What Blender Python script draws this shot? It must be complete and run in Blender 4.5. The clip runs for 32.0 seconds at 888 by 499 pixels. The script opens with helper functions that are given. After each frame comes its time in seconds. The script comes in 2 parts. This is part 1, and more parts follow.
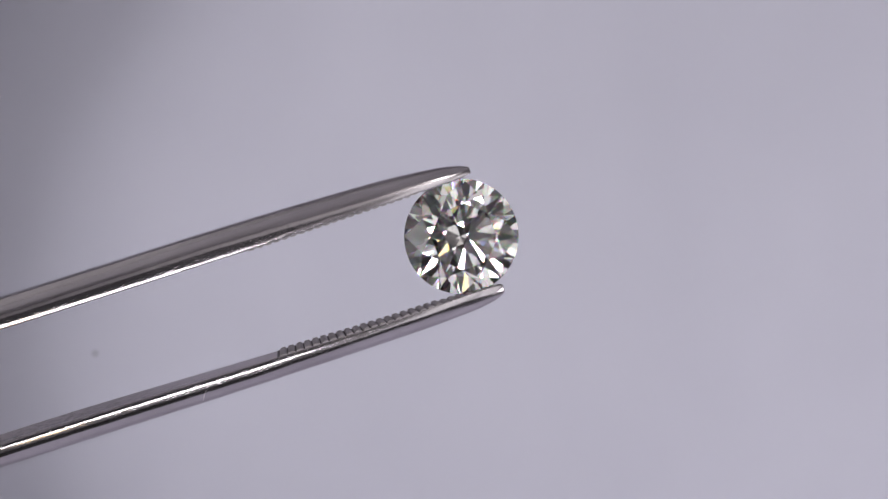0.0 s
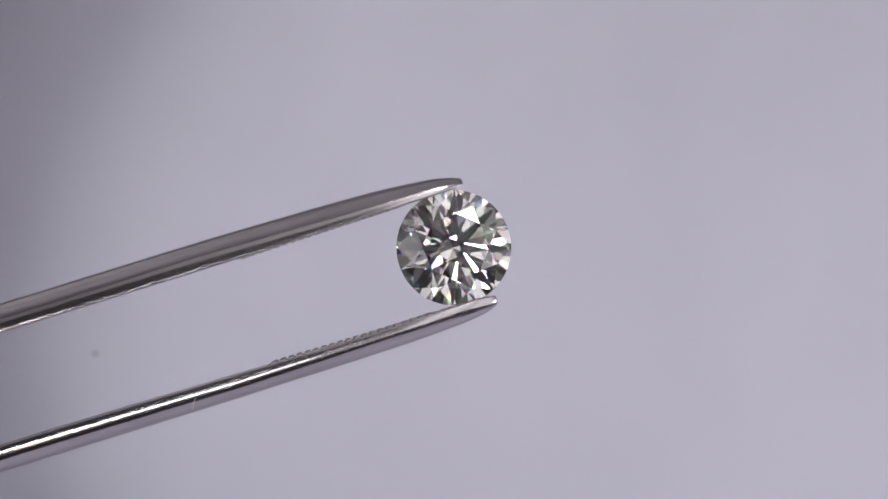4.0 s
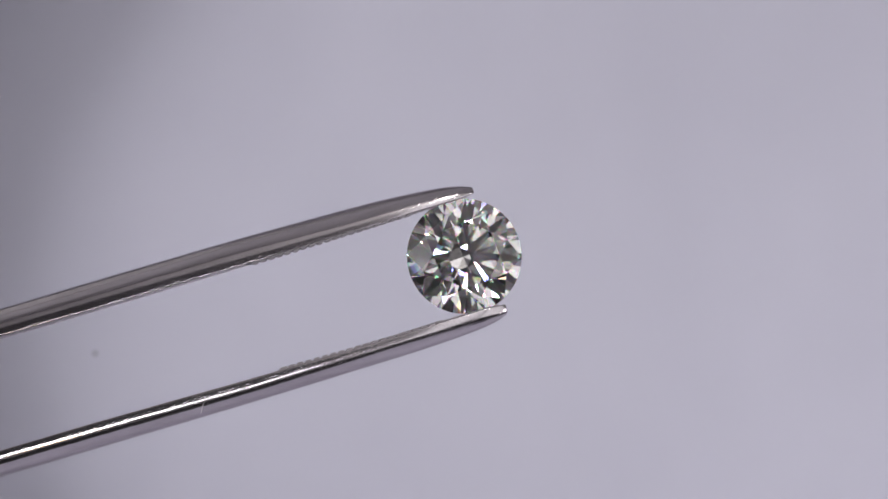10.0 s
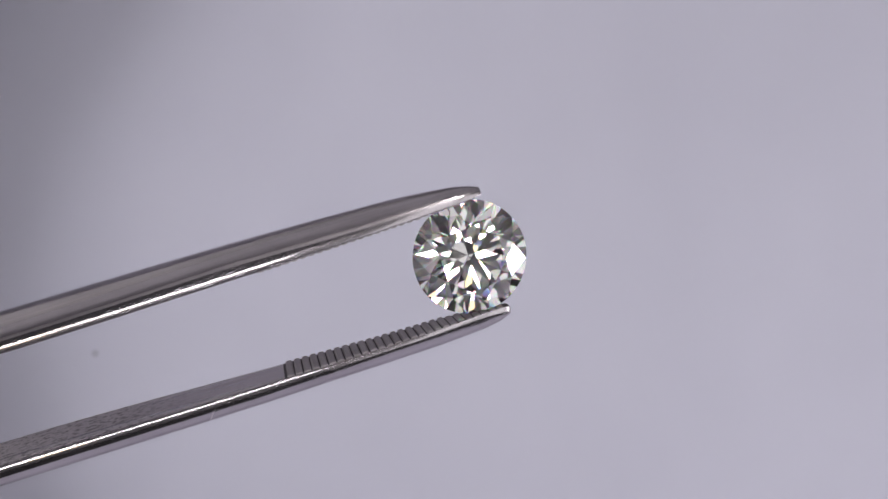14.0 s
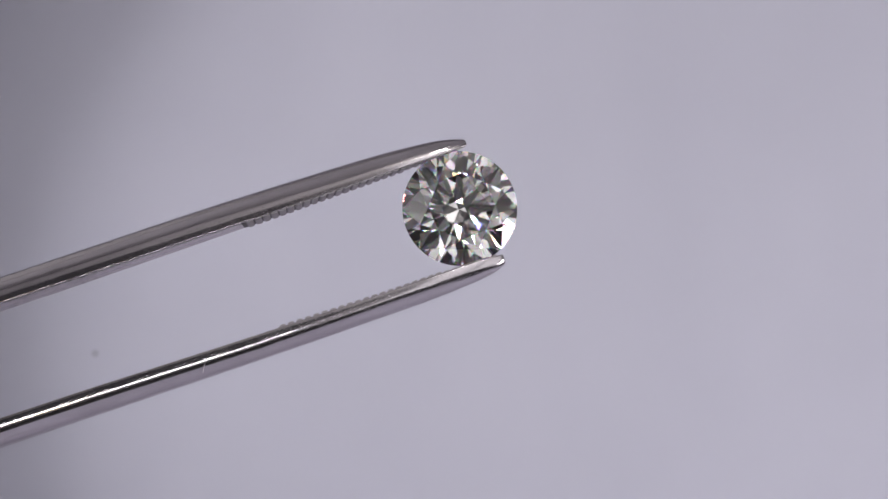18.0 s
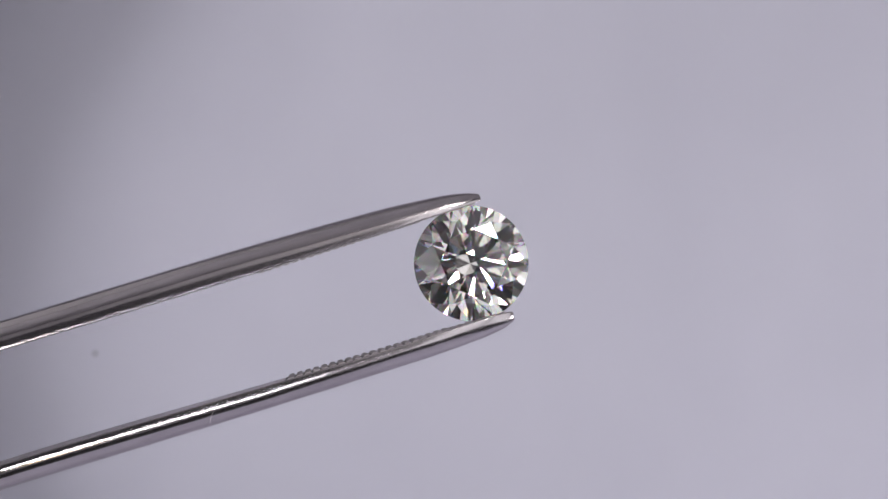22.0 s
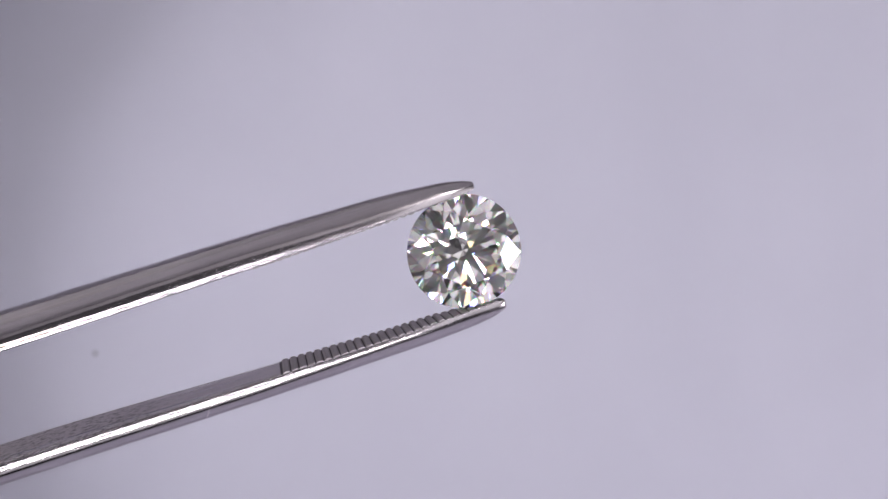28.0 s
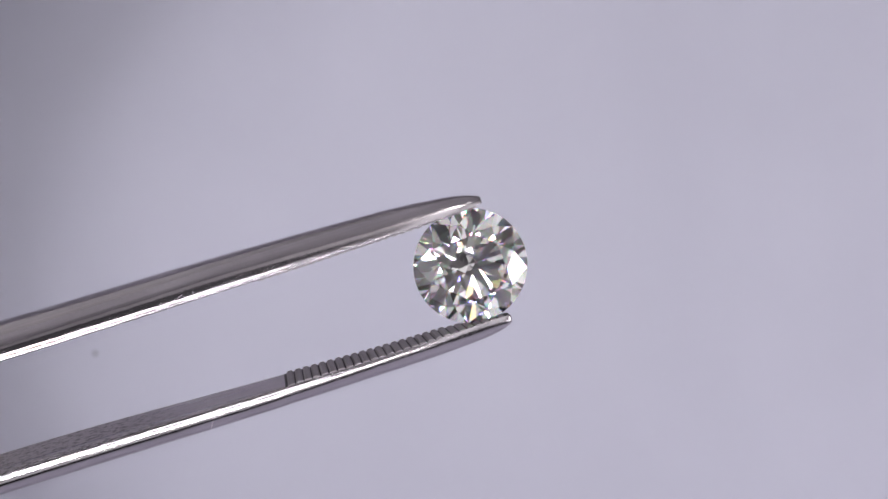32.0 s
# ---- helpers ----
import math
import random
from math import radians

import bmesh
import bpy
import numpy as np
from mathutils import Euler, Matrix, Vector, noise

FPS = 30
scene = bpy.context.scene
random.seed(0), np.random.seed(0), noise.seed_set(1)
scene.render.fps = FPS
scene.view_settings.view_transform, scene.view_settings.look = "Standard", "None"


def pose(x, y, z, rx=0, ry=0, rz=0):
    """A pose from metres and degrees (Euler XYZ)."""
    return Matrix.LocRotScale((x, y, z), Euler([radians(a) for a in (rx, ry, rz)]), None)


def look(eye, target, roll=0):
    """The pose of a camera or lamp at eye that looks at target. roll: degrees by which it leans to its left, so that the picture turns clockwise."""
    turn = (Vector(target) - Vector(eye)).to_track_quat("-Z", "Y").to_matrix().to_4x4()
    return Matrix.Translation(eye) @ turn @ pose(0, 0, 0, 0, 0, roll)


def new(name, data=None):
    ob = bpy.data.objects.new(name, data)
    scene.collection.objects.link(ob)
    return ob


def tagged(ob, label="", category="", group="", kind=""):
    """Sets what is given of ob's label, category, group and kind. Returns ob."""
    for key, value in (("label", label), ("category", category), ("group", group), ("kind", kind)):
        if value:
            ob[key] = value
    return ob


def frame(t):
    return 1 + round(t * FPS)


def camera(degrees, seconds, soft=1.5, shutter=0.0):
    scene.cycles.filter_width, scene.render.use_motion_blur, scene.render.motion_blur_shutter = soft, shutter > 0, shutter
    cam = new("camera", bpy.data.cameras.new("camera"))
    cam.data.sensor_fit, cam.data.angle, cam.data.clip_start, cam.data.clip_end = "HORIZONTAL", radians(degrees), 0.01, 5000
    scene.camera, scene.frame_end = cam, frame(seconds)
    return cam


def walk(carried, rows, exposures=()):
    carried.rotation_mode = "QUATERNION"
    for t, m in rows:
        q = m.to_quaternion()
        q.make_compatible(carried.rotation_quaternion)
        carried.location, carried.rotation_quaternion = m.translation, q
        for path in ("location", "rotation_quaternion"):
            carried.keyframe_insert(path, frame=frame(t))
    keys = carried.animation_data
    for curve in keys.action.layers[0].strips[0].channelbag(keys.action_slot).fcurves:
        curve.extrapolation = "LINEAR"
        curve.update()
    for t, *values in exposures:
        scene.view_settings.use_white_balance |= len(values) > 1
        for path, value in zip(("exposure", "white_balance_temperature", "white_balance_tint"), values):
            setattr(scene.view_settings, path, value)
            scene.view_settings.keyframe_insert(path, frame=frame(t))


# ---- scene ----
# A round brilliant held in steel tweezers before a pale paper sheet. One millimetre is 0.001.
MM = 0.001
EYE_Z = 0.150                      # height of the lens over the table
SUBJECT_Y = 0.06863                # distance from the lens to the stone

cam = camera(40.0, 32.0, soft=1.5)
STILL = pose(0, 0, EYE_Z, 90, 0, 0)
walk(cam, [(0.0, STILL), (32.0, STILL)],
     exposures=[(0.0, 0.075, 6540, 10), (24.0, 0.075, 6540, 10), (24.5, -0.005, 6540, 10), (25.0, 0.0, 6520, 11), (28.0, 0.035, 6440, 14), (29.5, 0.035, 6440, 14), (31.4, 0.105, 6390, 14.5), (32.0, -0.01, 6420, 12)])

# ---- world and lamps ----
world = bpy.data.worlds.new("dim_room")
scene.world = world
world.use_nodes = True
world.node_tree.nodes["Background"].inputs["Color"].default_value = (0.30, 0.30, 0.33, 1)
world.node_tree.nodes["Background"].inputs["Strength"].default_value = 0.12


def area_lamp(name, eye, target, wide, high, watts, colour):
    data = bpy.data.lights.new(name, "AREA")
    data.shape, data.size, data.size_y, data.energy, data.color = "RECTANGLE", wide, high, watts, colour
    ob = new(name, data)
    ob.matrix_world = look(eye, target)
    return ob


COOL = (0.97, 0.96, 1.0)
area_lamp("left_lamp", (-0.225, 0.04, 0.22), (-0.02, 0.19, 0.15), 0.15, 0.13, 0.328, COOL)
area_lamp("right_lamp", (0.21, 0.06, 0.09), (0.05, 0.19, 0.13), 0.06, 0.08, 0.138, COOL)
area_lamp("right_strip", (0.067, -0.035, EYE_Z + 0.005), (0.0, 0.08, EYE_Z), 0.036, 0.16, 0.0150, COOL)
area_lamp("right_panel", (0.135, -0.02, EYE_Z + 0.005), (0.0, 0.08, EYE_Z), 0.07, 0.15, 0.0250, COOL)
area_lamp("left_strip", (-0.084, -0.035, EYE_Z + 0.005), (0.0, 0.08, EYE_Z), 0.036, 0.16, 0.0110, COOL)
area_lamp("left_panel", (-0.140, -0.02, EYE_Z + 0.005), (0.0, 0.08, EYE_Z), 0.06, 0.15, 0.0190, COOL)
area_lamp("front_bar", (-0.0075, -0.025, 0.126), (-0.004, 0.066, 0.146), 0.066, 0.0060, 0.0120, COOL)
area_lamp("warm_bulb", (-0.003, -0.126, 0.098), (0.0, 0.07, EYE_Z), 0.018, 0.030, 0.0036, (1.0, 0.80, 0.50))
area_lamp("upper_lamp", (0.080, -0.045, 0.258), (0.0, 0.07, EYE_Z), 0.09, 0.05, 0.0042, (1.0, 0.97, 0.93))
area_lamp("corner_lamp", (-0.19, -0.05, 0.27), (0.0, 0.07, EYE_Z), 0.05, 0.06, 0.015, COOL)
# unseen fill, added to brighten the front board that steel and stone reflect
area_lamp("front_board_fill", (0.13, -0.11, 0.335), (0.03, -0.19, 0.20), 0.06, 0.06, 0.21, (1.0, 0.98, 0.97))


# ---- materials ----
def material(name):
    m = bpy.data.materials.new(name)
    m.use_nodes = True
    n = m.node_tree.nodes
    return m, n, m.node_tree.links, n["Principled BSDF"]


def noise_node(n, l, scale, detail=3.0, stretch=(1, 1, 1), rough=0.55):
    tc = n.new("ShaderNodeTexCoord")
    mp = n.new("ShaderNodeMapping")
    mp.inputs["Scale"].default_value = stretch
    tx = n.new("ShaderNodeTexNoise")
    tx.inputs["Scale"].default_value = scale
    tx.inputs["Detail"].default_value = detail
    tx.inputs["Roughness"].default_value = rough
    l.new(tc.outputs["Object"], mp.inputs["Vector"])
    l.new(mp.outputs["Vector"], tx.inputs["Vector"])
    return tx


def ramp(n, l, src, stops):
    r = n.new("ShaderNodeValToRGB")
    while len(r.color_ramp.elements) < len(stops):
        r.color_ramp.elements.new(0.5)
    for e, (p, c) in zip(r.color_ramp.elements, stops):
        e.position, e.color = p, (*c, 1) if len(c) == 3 else c
    l.new(src, r.inputs["Fac"])
    return r


def plain(name, colour, rough, scale=40.0, vary=0.12, bump=0.1, depth=0.0002):
    m, n, l, p = material(name)
    tx = noise_node(n, l, scale, 5.0)
    lo, hi = [c * (1 - vary) for c in colour], [min(1, c * (1 + vary)) for c in colour]
    r = ramp(n, l, tx.outputs["Fac"], [(0.3, lo), (0.7, hi)])
    l.new(r.outputs["Color"], p.inputs["Base Color"])
    p.inputs["Roughness"].default_value = rough
    b = n.new("ShaderNodeBump")
    b.inputs["Strength"].default_value, b.inputs["Distance"].default_value = bump, depth
    l.new(tx.outputs["Fac"], b.inputs["Height"])
    l.new(b.outputs["Normal"], p.inputs["Normal"])
    return m


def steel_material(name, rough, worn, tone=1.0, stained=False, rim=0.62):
    m, n, l, p = material(name)
    p.inputs["Metallic"].default_value = 1.0
    p.inputs["Specular Tint"].default_value = (rim, rim * 0.95, rim * 0.98, 1)
    brushed = noise_node(n, l, 900.0, 4.0, (0.06, 1, 1))
    speck = noise_node(n, l, 12500.0, 1.0, (0.6, 1, 1), 0.5)
    nick = noise_node(n, l, 3600.0, 2.0, (0.5, 1, 1), 0.6)
    patch = noise_node(n, l, 160.0, 3.0)
    r = ramp(n, l, brushed.outputs["Fac"], [(0.25, (rough * 0.75,) * 3), (0.75, (rough * 1.35,) * 3)])
    # the tips are rubbed matt
    spot = n.new("ShaderNodeTexCoord")
    split = n.new("ShaderNodeSeparateXYZ")
    l.new(spot.outputs["Object"], split.inputs["Vector"])
    rub = n.new("ShaderNodeMapRange")
    rub.inputs["From Min"].default_value, rub.inputs["From Max"].default_value = -0.010, -0.001
    rub.inputs["To Max"].default_value = 0.06
    l.new(split.outputs["X"], rub.inputs["Value"])
    matt = n.new("ShaderNodeMath")
    matt.operation = "ADD"
    l.new(r.outputs["Color"], matt.inputs[0])
    l.new(rub.outputs["Result"], matt.inputs[1])
    l.new(matt.outputs["Value"], p.inputs["Roughness"])
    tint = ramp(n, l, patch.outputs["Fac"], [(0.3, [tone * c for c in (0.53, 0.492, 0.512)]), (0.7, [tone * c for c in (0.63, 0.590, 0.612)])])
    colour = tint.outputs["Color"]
    if stained:
        # dark specks of tarnish on the broad end of the gripping face
        tc = n.new("ShaderNodeTexCoord")
        sep = n.new("ShaderNodeSeparateXYZ")
        l.new(tc.outputs["Object"], sep.inputs["Vector"])
        where = n.new("ShaderNodeMapRange")
        where.inputs["From Min"].default_value, where.inputs["From Max"].default_value = -0.0165, -0.0205
        l.new(sep.outputs["X"], where.inputs["Value"])
        grain = noise_node(n, l, 3400.0, 3.0, (0.8, 0.8, 1), 0.7)
        dots = ramp(n, l, grain.outputs["Fac"], [(0.50, (0, 0, 0)), (0.62, (1, 1, 1))])
        both = n.new("ShaderNodeMath")
        both.operation = "MULTIPLY"
        l.new(dots.outputs["Color"], both.inputs[0])
        l.new(where.outputs["Result"], both.inputs[1])
        mix = n.new("ShaderNodeMix")
        mix.data_type = "RGBA"
        l.new(both.outputs["Value"], mix.inputs["Factor"])
        l.new(colour, mix.inputs["A"])
        mix.inputs["B"].default_value = (0.16, 0.145, 0.15, 1)
        colour = mix.outputs["Result"]
    l.new(colour, p.inputs["Base Color"])
    pits = ramp(n, l, speck.outputs["Fac"], [(0.50, (0, 0, 0)), (0.60, (1, 1, 1))])
    # the wear grows towards the tips
    wear = n.new("ShaderNodeMapRange")
    wear.inputs["From Min"].default_value, wear.inputs["From Max"].default_value = -0.025, -0.009
    wear.inputs["To Min"].default_value, wear.inputs["To Max"].default_value = 0.20 * worn, 0.55 * worn
    l.new(split.outputs["X"], wear.inputs["Value"])
    add = n.new("ShaderNodeMath")
    add.operation = "MULTIPLY_ADD"
    l.new(wear.outputs["Result"], add.inputs[1])
    l.new(pits.outputs["Color"], add.inputs[0])
    add.inputs[2].default_value = 0.0
    # sparse nicks and short scratches
    cut = ramp(n, l, nick.outputs["Fac"], [(0.66, (0, 0, 0)), (0.70, (1, 1, 1))])
    deep = n.new("ShaderNodeMath")
    deep.operation = "MULTIPLY_ADD"
    deep.inputs[1].default_value = -0.15
    l.new(cut.outputs["Color"], deep.inputs[0])
    l.new(add.outputs["Value"], deep.inputs[2])
    b = n.new("ShaderNodeBump")
    b.inputs["Strength"].default_value, b.inputs["Distance"].default_value = 1.0, 0.0000036
    l.new(deep.outputs["Value"], b.inputs["Height"])
    l.new(b.outputs["Normal"], p.inputs["Normal"])
    return m


STEEL = steel_material("polished_steel", 0.08, 1.0, 0.94, rim=0.66)
STEEL_BRIGHT = steel_material("scraped_steel", 0.5, 0.6, 1.5)
STEEL_TOOTH = steel_material("milled_steel", 0.42, 0.8, 0.68)
STEEL_FACE = steel_material("stained_steel", 0.30, 0.25, 1.04, True, 0.72)
# the shade between the teeth is put into this dark tone of the groove floors
STEEL_GROOVE = steel_material("groove_shade_steel", 0.6, 0.5, 0.22)


def diamond_material(name, split):
    m = bpy.data.materials.new(name)
    m.use_nodes = True
    n, l = m.node_tree.nodes, m.node_tree.links
    n.clear()
    out = n.new("ShaderNodeOutputMaterial")
    made = []
    for colour, ior in split:
        g = n.new("ShaderNodeBsdfGlass")
        g.inputs["Color"].default_value = (*colour, 1)
        g.inputs["Roughness"].default_value = 0.0
        g.inputs["IOR"].default_value = ior
        made.append(g.outputs["BSDF"])
    while len(made) > 1:
        a = n.new("ShaderNodeAddShader")
        l.new(made[0], a.inputs[0])
        l.new(made[1], a.inputs[1])
        made = [a.outputs["Shader"]] + made[2:]
    l.new(made[0], out.inputs["Surface"])
    return m


DIAMOND_CROWN = diamond_material("diamond_crown", [((0.64, 0.18, 0.18), 2.409), ((0.18, 0.64, 0.18), 2.420), ((0.18, 0.18, 0.64), 2.436)])
DIAMOND_BACK = diamond_material("diamond_pavilion", [((0.992, 0.986, 0.978), 2.420)])


def paper_material():
    m, n, l, p = material("pale_paper")
    tx = noise_node(n, l, 24.0, 2.0, (1, 1, 0.7), 0.75)
    fine = noise_node(n, l, 700.0, 4.0)
    r = ramp(n, l, tx.outputs["Fac"], [(0.25, (0.622, 0.614, 0.706)), (0.75, (0.672, 0.663, 0.757))])
    # a soft smudge on the sheet
    tc = n.new("ShaderNodeTexCoord")
    off = n.new("ShaderNodeVectorMath")
    off.operation = "DISTANCE"
    off.inputs[1].default_value = SMUDGE
    l.new(tc.outputs["Object"], off.inputs[0])
    far = n.new("ShaderNodeMath")
    far.operation = "MULTIPLY"
    far.inputs[1].default_value = 400.0
    l.new(off.outputs["Value"], far.inputs[0])
    s = ramp(n, l, far.outputs["Value"], [(0.05, (0.78, 0.78, 0.78)), (0.38, (1, 1, 1))])
    s.color_ramp.interpolation = "EASE"
    mul = n.new("ShaderNodeMix")
    mul.data_type, mul.blend_type = "RGBA", "MULTIPLY"
    mul.inputs["Factor"].default_value = 1.0
    l.new(r.outputs["Color"], mul.inputs["A"])
    l.new(s.outputs["Color"], mul.inputs["B"])
    l.new(mul.outputs["Result"], p.inputs["Base Color"])
    p.inputs["Roughness"].default_value = 0.85
    b = n.new("ShaderNodeBump")
    b.inputs["Strength"].default_value, b.inputs["Distance"].default_value = 0.05, 0.00005
    l.new(fine.outputs["Fac"], b.inputs["Height"])
    l.new(b.outputs["Normal"], p.inputs["Normal"])
    return m


BACK_Y = 0.19
SMUDGE = ((168 - 784) / 2154.1 * BACK_Y, BACK_Y, EYE_Z - (624 - 440.5) / 2154.1 * BACK_Y)
PAPER = paper_material()
WALL = plain("grey_board", (0.50, 0.495, 0.49), 0.8, 30)
DARK = plain("warm_board", (0.46, 0.445, 0.45), 0.7, 30)
LID = plain("dark_grey_board", (0.55, 0.535, 0.55), 0.8, 30)
DISC = plain("dark_disc", (0.085, 0.083, 0.086), 0.9, 80)
TABLE = plain("grey_table", (0.04, 0.038, 0.042), 0.5, 25)


# ---- builders ----
def mesh_of(name, bm):
    me = bpy.data.meshes.new(name)
    bm.to_mesh(me)
    bm.free()
    return me


def part(name, bm, mat, parent=None, label="", smooth=False):
    me = mesh_of(name, bm)
    me.materials.append(mat)
    if smooth:
        for f in me.polygons:
            f.use_smooth = True
    ob = new(name, me)
    ob.parent = parent
    if label:
        ob["label"] = label
    return ob


def slab(x0, y0, z0, x1, y1, z1, bevel=0.0):
    bm = bmesh.new()
    bmesh.ops.create_cube(bm, size=1.0)
    for v in bm.verts:
        v.co = Vector(((x0 + x1) / 2 + v.co.x * (x1 - x0), (y0 + y1) / 2 + v.co.y * (y1 - y0), (z0 + z1) / 2 + v.co.z * (z1 - z0)))
    if bevel:
        bmesh.ops.bevel(bm, geom=bm.edges[:], offset=bevel, segments=2, affect="EDGES")
    return bm


# ---- the box round the stone ----
CORNER = [(-0.248, -0.001), (-0.0735, -0.001), (-0.0755, 0.1113), (-0.078, 0.1308), (-0.0798, 0.1402), (-0.0809, 0.1511), (-0.0806, 0.1619), (-0.0777, 0.1728), (-0.0708, 0.1836), (-0.0636, 0.1945), (-0.0589, 0.2017), (-0.0524, 0.2248), (0.0084, 0.36), (-0.248, 0.36)]   # outline of the unseen board, shaped by the shade it casts on the sheet


def build_setting():
    tagged(part("floor", slab(-0.26, -0.20, -0.012, 0.26, 0.28, -0.001), TABLE), "smooth dark grey table top", "table top", kind="structure")
    tagged(part("wall_back", slab(-0.26, 0.262, -0.001, 0.26, 0.274, 0.36), WALL), "matt grey board behind the paper", "wall", kind="structure")
    tagged(part("wall_left", slab(-0.26, -0.20, -0.001, -0.248, 0.262, 0.36), WALL), "matt grey board closing the photo box", "wall", kind="structure")
    tagged(part("wall_right", slab(0.248, -0.20, -0.001, 0.26, 0.262, 0.36), WALL), "matt grey board closing the photo box", "wall", kind="structure")
    tagged(part("wall_front", slab(-0.248, -0.20, -0.001, 0.248, -0.188, 0.36), DARK), "warm grey board behind the lens", "wall", kind="structure")
    # unseen disc behind the lens, added so that stone and steel reflect something dark
    bm = bmesh.new()
    bmesh.ops.create_cone(bm, cap_ends=True, segments=48, radius1=0.074, radius2=0.074, depth=0.004, matrix=Matrix.Translation((0, -0.184, EYE_Z + 0.008)) @ Matrix.Rotation(radians(90), 4, "X"))
    tagged(part("reflection_disc", bm, DISC), "unseen round dark disc behind the lens, added for dark reflections", "felt patch", kind="structure")
    # unseen board, added to block the left lamp from the sheet's upper left
    bm = bmesh.new()
    lo = [bm.verts.new((x, 0.163, z)) for x, z in CORNER]
    hi = [bm.verts.new((v.co.x, 0.166, v.co.z)) for v in lo]
    bm.faces.new(lo)
    bm.faces.new(hi[::-1])
    for i in range(len(lo)):
        j = (i + 1) % len(lo)
        bm.faces.new((lo[j], lo[i], hi[i], hi[j]))
    tagged(part("shade_board", bm, WALL), "unseen grey board, added to shade the paper's left edge and corner", "wall", kind="structure")
    tagged(part("ceiling", slab(-0.26, -0.20, 0.36, 0.26, 0.274, 0.372), LID), "matt darker grey board over the photo box", "ceiling", kind="structure")


def build_sweep():
    """Paper sheet that lies on the table behind the stone and curves upright."""
    r = 0.06
    prof = [(-0.010 + 0.0138 * i, 0.0) for i in range(11)]
    for i in range(1, 15):
        a = math.pi / 2 * i / 14
        prof.append((BACK_Y - r + r * math.sin(a), r - r * math.cos(a)))
    prof += [(BACK_Y, 0.08 + 0.012 * i) for i in range(19)]
    bm = bmesh.new()
    nx = 24
    grid = []
    for y, z in prof:
        grid.append([bm.verts.new((-0.19 + 0.38 * i / nx, y, z)) for i in range(nx + 1)])
    for a, b in zip(grid, grid[1:]):
        for i in range(nx):
            bm.faces.new((a[i], a[i + 1], b[i + 1], b[i]))
    ob = part("backdrop", bm, PAPER, smooth=True)
    sol = ob.modifiers.new("thickness", "SOLIDIFY")
    sol.thickness, sol.offset = 0.0006, -1
    tagged(ob, "pale lavender-grey paper sheet, plain and softly shaded", "backdrop", kind="structure")


# ---- tweezers ----
def curve_value(points, x):
    """Smooth curve through the points, with no overshoot."""
    pts = sorted(points)
    if x <= pts[0][0]:
        return pts[0][1]
    if x >= pts[-1][0]:
        return pts[-1][1]
    steps = [(b[1] - a[1]) / (b[0] - a[0]) for a, b in zip(pts, pts[1:])]
    ease = [steps[0]] + [0.0 if p * q <= 0 else 2 * p * q / (p + q) for p, q in zip(steps, steps[1:])] + [steps[-1]]
    k = max(i for i in range(len(pts) - 1) if pts[i][0] <= x)
    (xa, a), (xb, b) = pts[k], pts[k + 1]
    h = xb - xa
    t = (x - xa) / h
    return (2 * t ** 3 - 3 * t ** 2 + 1) * a + (t ** 3 - 2 * t ** 2 + t) * h * ease[k] + (3 * t ** 2 - 2 * t ** 3) * b + (t ** 3 - t ** 2) * h * ease[k + 1]


# along the arm, in mm from the stone: height of the gripping face, outer height, width of the face
FACE_UP = [(-150, 0.35), (-132, 1.6), (-100, 4.2), (-60, 3.6), (-40, 3.05), (-26, 2.85), (-12, 2.93), (-5, 3.07), (-2, 3.14), (0.2, 3.18), (1.5, 3.26)]
FACE_LOW = [(-150, 0.35), (-132, 1.6), (-100, 4.2), (-60, 3.7), (-40, 3.2), (-26, 2.95), (-12, 3.14), (-5, 3.22), (-2, 3.19), (0.2, 3.18), (1.5, 3.26)]
OUTER_UP = [(-150, 2.2), (-132, 3.4), (-100, 5.9), (-60, 5.3), (-40, 4.75), (-26, 4.36), (-12.4, 4.45), (-4.5, 4.36), (-0.4, 4.10), (0.9, 3.86), (1.47, 3.66)]
OUTER_LOW = [(-150, 2.2), (-132, 3.4), (-100, 5.9), (-60, 5.3), (-40, 4.70), (-28, 4.32), (-12.4, 4.40), (-4.5, 4.37), (-0.8, 4.23), (0.6, 4.06), (1.33, 3.82)]
WIDTH = [(-150, 9.0), (-100, 9.0), (-60, 8.0), (-40, 7.0), (-26, 6.1), (-11, 3.9), (-7, 3.3), (-3.5, 2.8), (-1.5, 2.3), (0.0, 1.75), (0.9, 1.2), (1.47, 0.7)]


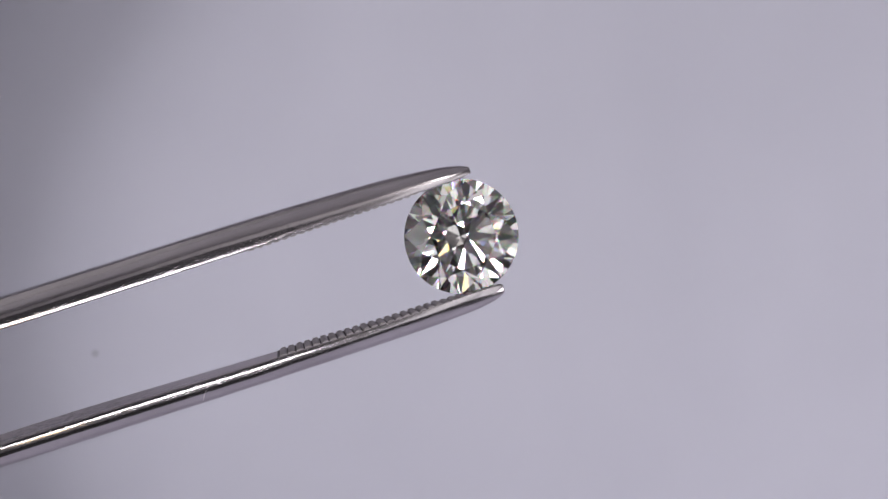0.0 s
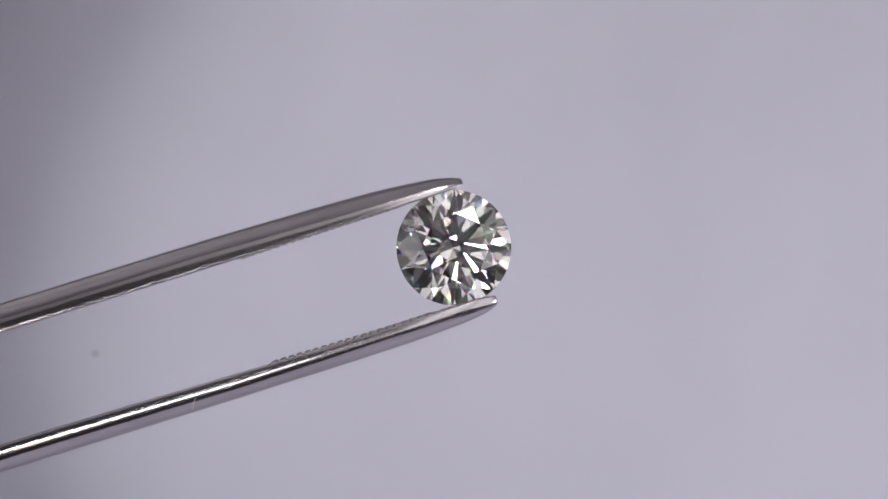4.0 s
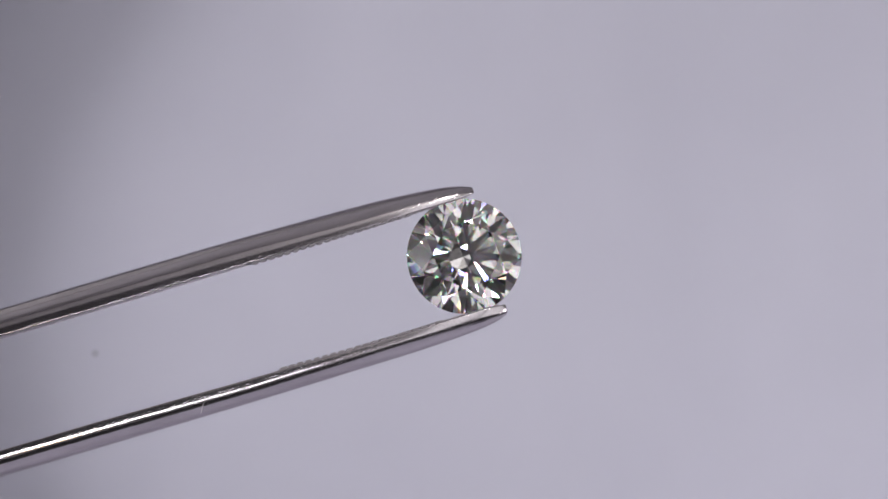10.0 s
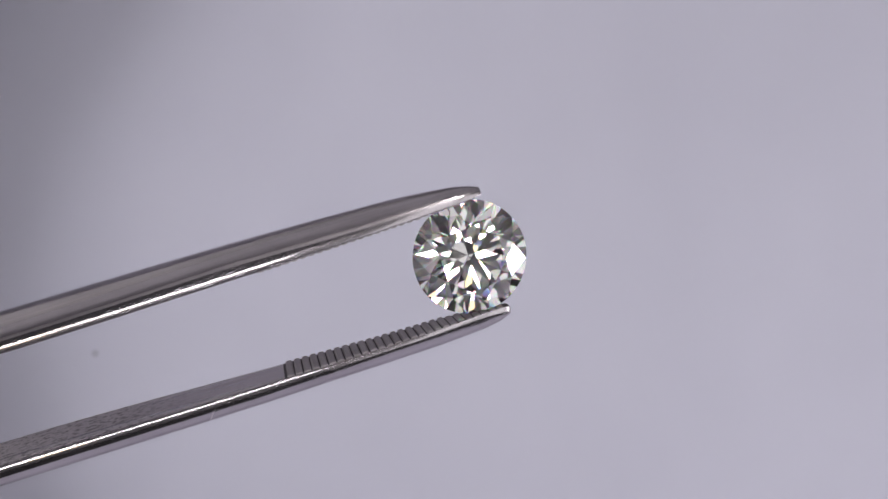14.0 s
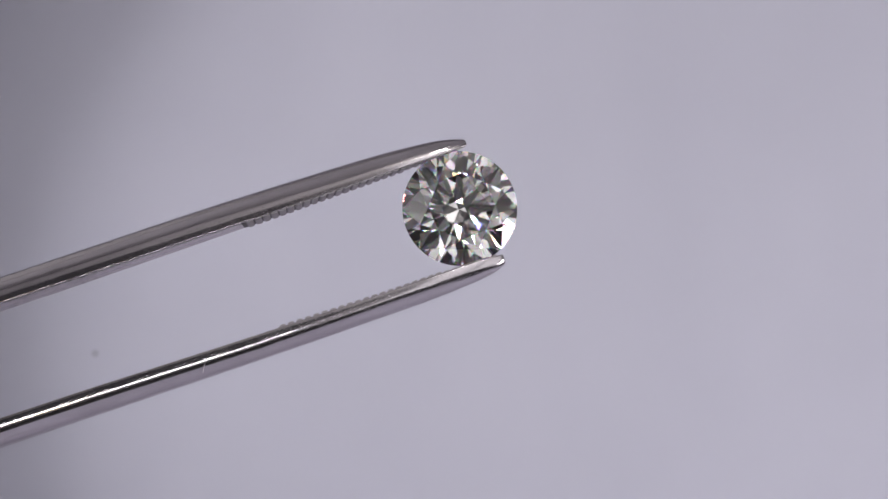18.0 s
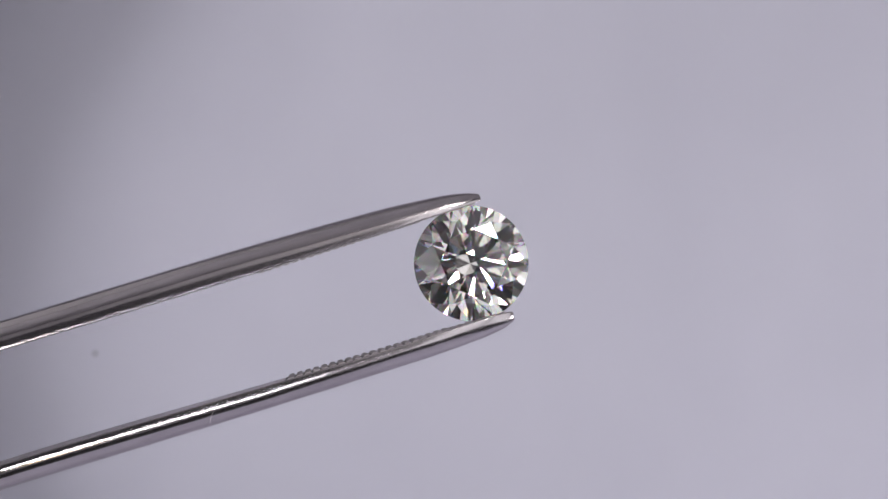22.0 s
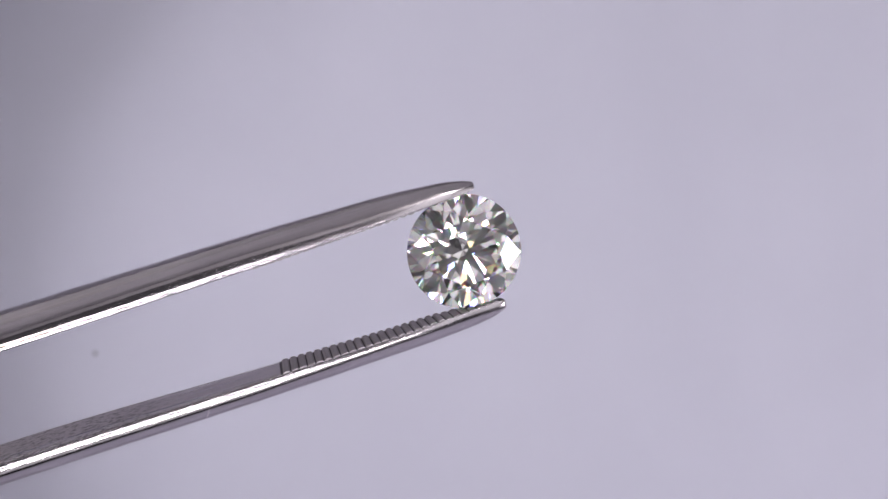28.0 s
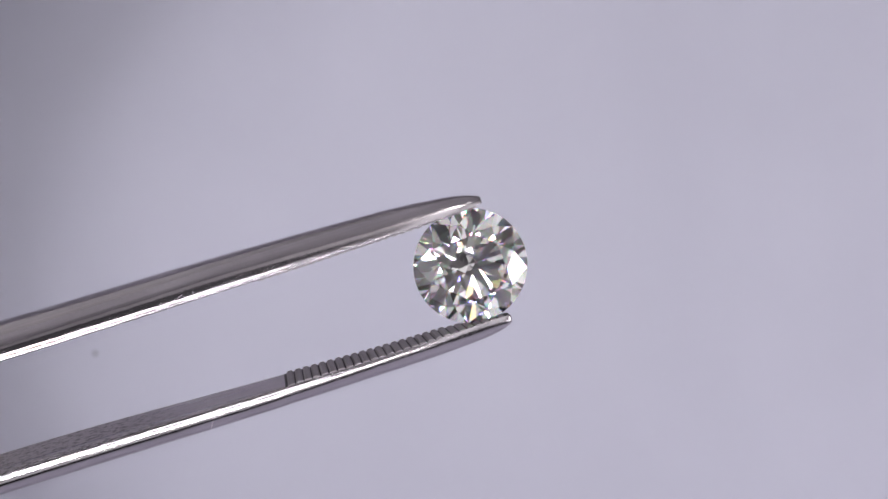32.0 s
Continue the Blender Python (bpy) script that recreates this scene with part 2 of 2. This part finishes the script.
def arm_section(w, t, soft, sign, x):
    """Closed outline of one arm, y across and h up from the gripping face."""
    sharp = soft > 0.12
    soft = max(0.09, soft * min(1.0, w / 3.6))
    by, bz, h0 = min(0.18, w * 0.09), t * soft, t * (soft + 0.01)
    if sharp:
        by = 0.085 * bz
    # the back grows rounder towards the tip
    power = ROUND[sign] + (1.02 - ROUND[sign]) * min(1.0, max(0.0, (x + 13.0) / 8.0))
    pts = []
    for i in range(7):
        pts.append((-(w / 2 - by) + (w - 2 * by) * i / 6, 0.0))
    for i in range(1, 7):
        a = math.pi / 2 * i / 6
        pts.append((w / 2 - by * (1 - i / 6) ** 2, 0.02 + (bz - 0.02) * i / 6) if sharp else (w / 2 - by + by * math.sin(a), bz - bz * math.cos(a)))
    for i in range(0, 33):
        a = math.pi * i / 32
        c, s = math.cos(a), math.sin(a)
        pts.append((w / 2 * math.copysign(abs(c) ** power, c), h0 + (t - h0) * abs(s) ** power))
    for i in range(6, 0, -1):
        a = math.pi / 2 * i / 6
        pts.append((-(w / 2 - by * (1 - i / 6) ** 2), 0.02 + (bz - 0.02) * i / 6) if sharp else (-(w / 2 - by + by * math.sin(a)), bz - bz * math.cos(a)))
    return pts


ROUND = {1: 0.78, -1: 0.76}                     # squareness of each arm's back
SOFT = {1: 0.21, -1: 0.13}                      # rounding of the edges by the gripping face
TWIST = {1: math.tan(radians(3.5)), -1: 0.0}     # lean of each gripping face


def arm_mesh(face, outer, sign, tip):
    bm = bmesh.new()
    xs = [-150 + i * 2.5 for i in range(48)] + [-30 + i * 0.25 for i in range(120)] + [i * 0.1 for i in range(0, int(tip * 10))]
    xs += [tip]
    rings = []
    for x in xs:
        f, o, w = curve_value(face, x), curve_value(outer, x), curve_value(WIDTH, x)
        rings.append([bm.verts.new((x * MM, y * MM, (sign * (f + h) + y * TWIST[sign]) * MM)) for y, h in arm_section(w, o - f, SOFT[sign], sign, x)])
    # a slightly shrunk end closes the rounded tip
    f, o, w = curve_value(face, tip), curve_value(outer, tip), curve_value(WIDTH, tip)
    mid = (f + o) / 2
    for grow, dx in ((0.85, 0.05), (0.55, 0.08)):
        rings.append([bm.verts.new(((tip + dx) * MM, y * grow * MM, (sign * (mid + (f + h - mid) * grow) + y * TWIST[sign]) * MM)) for y, h in arm_section(w, o - f, SOFT[sign], sign, x)])
    k = len(rings[0])
    for a, b in zip(rings, rings[1:]):
        for i in range(k):
            j = (i + 1) % k
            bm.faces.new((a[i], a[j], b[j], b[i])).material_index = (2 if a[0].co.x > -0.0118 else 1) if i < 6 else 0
    bm.faces.new(rings[0])
    bm.faces.new(rings[-1])
    bmesh.ops.recalc_face_normals(bm, faces=bm.faces[:])
    return bm


def tooth_mesh():
    """One cross ridge of unit width, flat-topped with sloping flanks."""
    bm = bmesh.new()
    prof = [(-0.215, -0.03), (-0.175, 0.07), (-0.115, 0.12), (0.105, 0.12), (0.165, 0.065), (0.205, -0.03)]
    ends = [(-0.5, 0.8), (-0.485, 1.0), (0.485, 1.0), (0.5, 0.8)]
    rings = [[bm.verts.new((x * MM, y * MM, (-0.05 + (h + 0.05) * g) * MM)) for x, h in prof] for y, g in ends]
    k = len(prof)
    for a, b in zip(rings, rings[1:]):
        for i in range(k):
            j = (i + 1) % k
            bm.faces.new((a[i], a[j], b[j], b[i]))
    bm.faces.new(rings[0])
    bm.faces.new(rings[-1])
    bmesh.ops.recalc_face_normals(bm, faces=bm.faces[:])
    me = mesh_of("tooth", bm)
    me.materials.append(STEEL_TOOTH)
    return me


def scratch_mesh(face, outer):
    """Thin curved burr over the front flank of the lower arm."""
    bm = bmesh.new()
    rows = []
    for i in range(9):
        k = i / 8
        x = -15.75 - 0.42 * k ** 0.7
        f, o, w = curve_value(face, x), curve_value(outer, x), curve_value(WIDTH, x)
        a = radians(170 - 34 * k)
        t, h0 = o - f, (o - f) * (SOFT[-1] + 0.01)
        y, h = -w / 2 * abs(math.cos(a)) ** ROUND[-1] - 0.006, h0 + (t - h0) * math.sin(a) ** ROUND[-1]
        wide = 0.030 * math.sin(math.pi * (0.12 + 0.76 * k))
        rows.append([bm.verts.new(((x + dx) * MM, (y - out) * MM, -(f + h) * MM)) for dx, out in ((-wide, -0.02), (0, 0.02), (wide, -0.02))])
    for a, b in zip(rows, rows[1:]):
        for i in range(2):
            bm.faces.new((a[i], a[i + 1], b[i + 1], b[i]))
    bmesh.ops.recalc_face_normals(bm, faces=bm.faces[:])
    return bm


def build_tweezers():
    root = new("tweezers")
    tagged(root, "polished steel tweezers with serrated tips gripping the diamond", "tweezers")
    tooth = tooth_mesh()
    for face, outer, sign, tip, first in ((FACE_UP, OUTER_UP, 1, 1.47, -11.3), (FACE_LOW, OUTER_LOW, -1, 1.33, -11.4)):
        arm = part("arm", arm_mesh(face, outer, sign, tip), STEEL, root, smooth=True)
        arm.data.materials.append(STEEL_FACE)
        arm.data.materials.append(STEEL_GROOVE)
        x = first
        while x < tip - 0.3:
            f, w = curve_value(face, x), curve_value(WIDTH, x)
            t = new("tooth", tooth)
            t.parent = arm
            slope = math.atan2(curve_value(face, x + 0.2) - curve_value(face, x - 0.2), 0.4)
            # the teeth are worn down where they grip
            tall = 1.0 if x < -2.2 else 0.6
            t.matrix_basis = Matrix.Translation((x * MM, 0, sign * f * MM)) @ Euler((math.atan(TWIST[sign]), -sign * slope, 0)).to_matrix().to_4x4() @ Matrix.Diagonal((1, w * 0.985, -sign * tall * (0.75 if sign > 0 else 1.0), 1))
            x += 0.47
        if sign < 0:
            part("scratch", scratch_mesh(face, outer), STEEL_BRIGHT, arm, "fine bright scratch across the steel")
    bm = slab(-154 * MM, -3.2 * MM, -2.3 * MM, -146 * MM, 3.2 * MM, 2.3 * MM, 0.6 * MM)
    part("joint", bm, STEEL, root, "welded steel end joining both arms")
    return root


# ---- the stone ----
RAD = 3.25
TABLE_R, CROWN_H, STAR_R = 0.575, 0.290, 0.766
PAV_H, LOWER_R, GIRDLE = 0.863, 0.235, 0.052


def polar(r, deg, z):
    a = radians(deg)
    return Vector((r * math.cos(a), r * math.sin(a), z))


def on_plane(p, a, b, c):
    nrm = (b - a).cross(c - a)
    return Vector((p.x, p.y, a.z - (nrm.x * (p.x - a.x) + nrm.y * (p.y - a.y)) / nrm.z))


def build_diamond():
    """Round brilliant, table towards +z, girdle at z = 0."""
    root = new("diamond")
    tagged(root, "round brilliant-cut colourless diamond held by its girdle between tweezer tips", "diamond")
    top, low = GIRDLE / 2, -GIRDLE / 2

    def crown_z(x):
        return top + CROWN_H * (1 - x) / (1 - TABLE_R)

    crown, pav, band, table = [], [], [], []
    tv = [polar(TABLE_R, 45 * k, top + CROWN_H) for k in range(8)]
    sv = [polar(STAR_R, 45 * k + 22.5, crown_z(STAR_R * math.cos(radians(22.5)))) for k in range(8)]
    gt = [polar(1, 22.5 * k, top) for k in range(16)]
    gl = [polar(1, 22.5 * k, low) for k in range(16)]
    pv = [polar(LOWER_R, 45 * k + 22.5, low - PAV_H * (1 - LOWER_R * math.cos(radians(22.5)))) for k in range(8)]
    culet = Vector((0, 0, low - PAV_H))
    table.append(tv)
    for k in range(8):
        crown.append([tv[k], sv[k - 1], gt[2 * k], sv[k]])
        crown.append([tv[k], sv[k], tv[(k + 1) % 8]])
        pav.append([culet, pv[k], gl[2 * k], pv[k - 1]])
        for g in (2 * k, 2 * k + 1):
            h = (g + 1) % 16
            arc_t = [gt[g]] + [on_plane(polar(1, 22.5 * (g + i / 5), 0), sv[k], gt[g], gt[h]) for i in range(1, 5)] + [gt[h]]
            arc_l = [gl[g]] + [on_plane(polar(1, 22.5 * (g + i / 5), 0), pv[k], gl[g], gl[h]) for i in range(1, 5)] + [gl[h]]
            crown.append([sv[k]] + arc_t)
            pav.append([pv[k]] + arc_l[::-1])
            for i in range(5):
                band.append([arc_t[i], arc_l[i], arc_l[i + 1], arc_t[i + 1]])
    for name, faces, mat in (("table", table, DIAMOND_BACK), ("crown", crown, DIAMOND_CROWN), ("girdle", band, DIAMOND_BACK), ("pavilion", pav, DIAMOND_BACK)):
        bm = bmesh.new()
        seen = {}
        for pts in faces:
            vs = []
            for p in pts:
                key = tuple(round(c, 6) for c in p)
                if key not in seen:
                    seen[key] = bm.verts.new(p * RAD * MM)
                vs.append(seen[key])
            f = bm.faces.new(vs)
            f.normal_update()
            mid = f.calc_center_median()
            out = Vector((mid.x, mid.y, 0)) if name == "girdle" else mid + Vector((0, 0, 0.0003))
            if f.normal.dot(out) < 0:
                f.normal_flip()
        part(name, bm, mat, root)
    return root


# ---- the unseen light bar that is slid in below the lens, added as second light ----
def glow_material():
    m = bpy.data.materials.new("glowing_diffuser")
    m.use_nodes = True
    p = m.node_tree.nodes["Principled BSDF"]
    p.inputs["Base Color"].default_value = (0.8, 0.8, 0.8, 1)
    p.inputs["Emission Color"].default_value = (0.98, 0.97, 1.0, 1)
    p.inputs["Emission Strength"].default_value = 19.0
    return m


def build_light_bar():
    root = new("light_bar")
    tagged(root, "unseen slim black light bar with glowing white diffuser on legs, added as second light", "light bar")
    black = plain("black_plastic", (0.03, 0.03, 0.032), 0.45, 60)
    part("housing", slab(-0.085, -0.013, 0.082, 0.085, 0.013, 0.092, 0.0015), black, root)
    part("diffuser", slab(-0.080, -0.004, 0.0915, 0.080, 0.004, 0.096, 0.0006), glow_material(), root, "glowing white diffuser")
    # unseen card, added to brighten the lower arm's dark band and the stone
    white = plain("white_card", (0.82, 0.81, 0.82), 0.6, 60, 0.03)
    bm = slab(-0.083, 0.013, 0.086, 0.083, 0.045, 0.0875, 0.0004)
    bmesh.ops.rotate(bm, verts=bm.verts[:], cent=(0, 0.013, 0.087), matrix=Matrix.Rotation(radians(-14), 3, "X"))
    part("reflector", bm, white, root, "unseen white reflector card sloping from the housing, added to lighten reflections")
    for x in (-0.089, 0.089):
        part("end_cap", slab(x - 0.004, -0.014, 0.0815, x + 0.004, 0.014, 0.0935, 0.0015), black, root)
    for x in (-0.075, 0.075):
        part("leg", slab(x - 0.004, -0.004, 0.002, x + 0.004, 0.004, 0.0825, 0.001), black, root)
        part("foot", slab(x - 0.012, -0.018, 0.0, x + 0.012, 0.018, 0.003, 0.001), black, root)
    return root


build_setting()
build_sweep()
light_bar = build_light_bar()
tweezers = build_tweezers()
diamond = build_diamond()

# seconds, stone's place across and up from the lens axis in mm, lean of the arms, roll about them
HELD = [
    (0, 0.990, 0.740, 17.22, 2.84),
    (0.2, 0.958, 0.697, 17.95, 3.31),
    (0.5, 0.899, 0.669, 18.07, 2.80),
    (0.7, 0.926, 0.590, 17.77, 2.39),
    (1, 0.964, 0.480, 17.16, 1.02),
    (1.5, 0.965, 0.375, 17.31, 1.37),
    (2, 1.109, -0.250, 17.00, 1.22),
    (2.5, 0.965, -0.357, 17.31, 1.21),
    (3, 0.962, -0.295, 16.88, 1.21),
    (3.2, 0.823, -0.172, 17.21, -1.55),
    (3.5, 0.619, -0.001, 17.45, -1.76),
    (5.5, 0.497, 0.194, 16.72, 2.90),
    (5.7, 0.451, 0.229, 17.94, 3.93),
    (6, 0.356, 0.369, 16.94, 5.24),
    (6.5, 0.473, 0.240, 16.98, 0.94),
    (7, 0.403, 0.622, 17.23, 2.07),
    (7.1, 0.525, 0.596, 17.83, 2.07),
    (7.3, 0.756, 0.586, 17.27, 4.02),
    (7.4, 0.870, 0.586, 16.77, 5.19),
    (7.5, 0.745, 0.666, 18.86, 8.45),
    (7.6, 0.747, 0.684, 15.84, 11.23),
    (7.7, 0.777, 0.625, 16.73, 6.96),
    (7.8, 0.853, 0.384, 16.81, 3.81),
    (8, 0.862, 0.173, 16.76, 1.19),
    (8.5, 0.740, 0.126, 16.77, 0.19),
    (9, 0.837, 0.005, 16.99, -0.97),
    (9.5, 1.079, -0.154, 16.72, -2.01),
    (10, 1.150, -0.372, 16.74, -3.01),
    (10.5, 0.967, 0.224, 17.33, 2.03),
    (10.6, 1.018, 0.222, 17.39, 2.93),
    (10.8, 1.109, 0.256, 15.95, 6.59),
    (10.9, 1.172, 0.213, 17.61, 6.27),
    (11, 1.207, 0.262, 16.32, 5.33),
    (11.5, 1.551, -0.894, 16.65, 3.42),
    (12, 1.398, -0.773, 16.11, 2.44),
    (12.5, 1.543, -1.229, 16.39, -0.66),
    (13, 1.536, -1.304, 15.92, -3.40),
    (13.5, 1.501, -0.862, 16.69, 2.04),
    (13.7, 1.488, -0.700, 17.21, 4.23),
    (14, 1.450, -0.395, 15.70, 8.56),
    (14.5, 1.425, -0.361, 16.06, 3.96),
    (16.5, 1.034, 0.294, 16.42, 4.08),
    (17, 1.402, 0.291, 15.95, 6.55),
    (17.5, 1.259, 0.720, 16.57, 5.28),
    (17.6, 1.051, 1.704, 17.80, 1.96),
    (17.7, 0.958, 1.980, 18.67, 0.51),
    (17.8, 1.053, 1.807, 18.66, -0.06),
    (17.9, 1.064, 1.998, 18.60, -2.03),
    (18, 0.897, 2.310, 19.25, -3.64),
    (18.1, 1.096, 1.835, 18.97, -4.56),
    (18.2, 1.319, 1.290, 19.23, -5.79),
    (18.3, 1.256, 1.288, 19.36, -6.17),
    (18.4, 1.429, 0.688, 19.43, -7.16),
    (18.5, 1.446, 0.005, 18.01, -6.04),
    (19, 1.303, 0.047, 16.85, 1.39),
    (19.5, 1.573, -0.539, 16.87, 0.49),
    (20, 1.619, -0.776, 16.79, -0.13),
    (20.5, 1.765, -1.116, 16.85, -1.06),
    (21, 1.741, -1.018, 16.83, -1.56),
    (21.5, 1.688, -1.125, 16.34, -1.67),
    (22, 1.545, -0.768, 16.86, -1.41),
    (22.5, 1.567, -1.130, 16.71, -2.28),
    (23, 2.004, -1.661, 16.50, -3.35),
    (23.5, 2.047, -1.684, 15.88, -4.71),
    (24, 1.855, -2.047, 16.84, -6.09),
    (24.5, 1.896, -2.402, 15.82, -7.14),
    (25, 1.926, -2.672, 16.65, -7.83),
    (25.1, 2.049, -2.862, 16.19, -7.74),
    (25.2, 2.001, -2.717, 16.39, -7.56),
    (25.4, 1.405, -0.612, 16.74, -0.92),
    (25.5, 1.160, 0.184, 17.17, 2.70),
    (27.5, 0.965, 0.134, 17.12, 2.00),
    (28, 1.140, -0.101, 16.61, 7.30),
    (28.5, 1.138, -0.069, 16.93, 3.52),
    (28.8, 0.919, 0.593, 18.32, -0.80),
    (28.9, 0.842, 0.825, 18.71, -3.84),
    (29, 0.840, 0.695, 18.17, -4.43),
    (29.1, 0.648, 1.261, 19.14, -4.86),
    (29.2, 0.790, 0.760, 18.36, -4.41),
    (29.3, 1.030, 0.088, 18.27, -3.38),
    (29.5, 1.133, -0.273, 17.22, -0.80),
    (30, 1.154, -0.310, 16.74, 0.31),
    (30.4, 0.979, -0.312, 16.93, -0.84),
    (30.5, 0.942, -0.332, 16.89, 2.94),
    (30.6, 1.010, -0.431, 16.93, 5.39),
    (30.7, 1.077, -0.526, 16.83, 7.84),
    (30.8, 1.139, -0.606, 16.89, 6.93),
    (31, 1.258, -0.745, 16.84, 2.15),
    (31.5, 1.418, -0.981, 16.02, -0.21),
    (31.7, 1.457, -0.973, 16.41, 3.61),
    (31.8, 1.473, -0.956, 16.16, 5.70),
    (31.9, 1.494, -0.956, 16.74, 6.16),
    (32, 1.501, -0.910, 15.85, 6.53),
]
# how the stone sits in the tips: turned in them and faced a little aside of the lens
SET = pose(0, 0, 0, -2, 0, 0) @ pose(0, 0, 0, 0, 17.2, 0) @ pose(0, 0, 0, 1, 0, 0) @ pose(0, 0, 0, 0, 0, 7) @ pose(0, 0, 0, 0, -17.2, 0) @ pose(0, 0, 0, 90, 0, 0) @ pose(0, 0, 0, 0, 0, 27)


def held(row):
    t, x, z, lean, roll = row
    return Matrix.Translation((x * MM, SUBJECT_Y, EYE_Z + z * MM)) @ pose(0, 0, 0, 0, -lean, 0) @ pose(0, 0, 0, roll, 0, 0)


def motions():
    swing = pose(0, 0, 0, 0, 0, 7)      # the arms come forward towards their joint
    walk(tweezers, [(row[0], held(row) @ swing) for row in HELD])
    # it lies on its side, turned to the wall, until it is stood up below the lens
    lying, lifted, placed = pose(0.12, -0.05, 0.0175, 90, 0, 90), pose(0.08, -0.06, 0.05, 45, 0, 45), pose(-0.02, -0.045, -0.001)
    walk(light_bar, [(0.0, lying), (24.0, lying), (24.2, lifted), (24.5, placed), (32.0, placed)])
    walk(diamond, [(row[0], held(row) @ SET) for row in HELD])


motions()
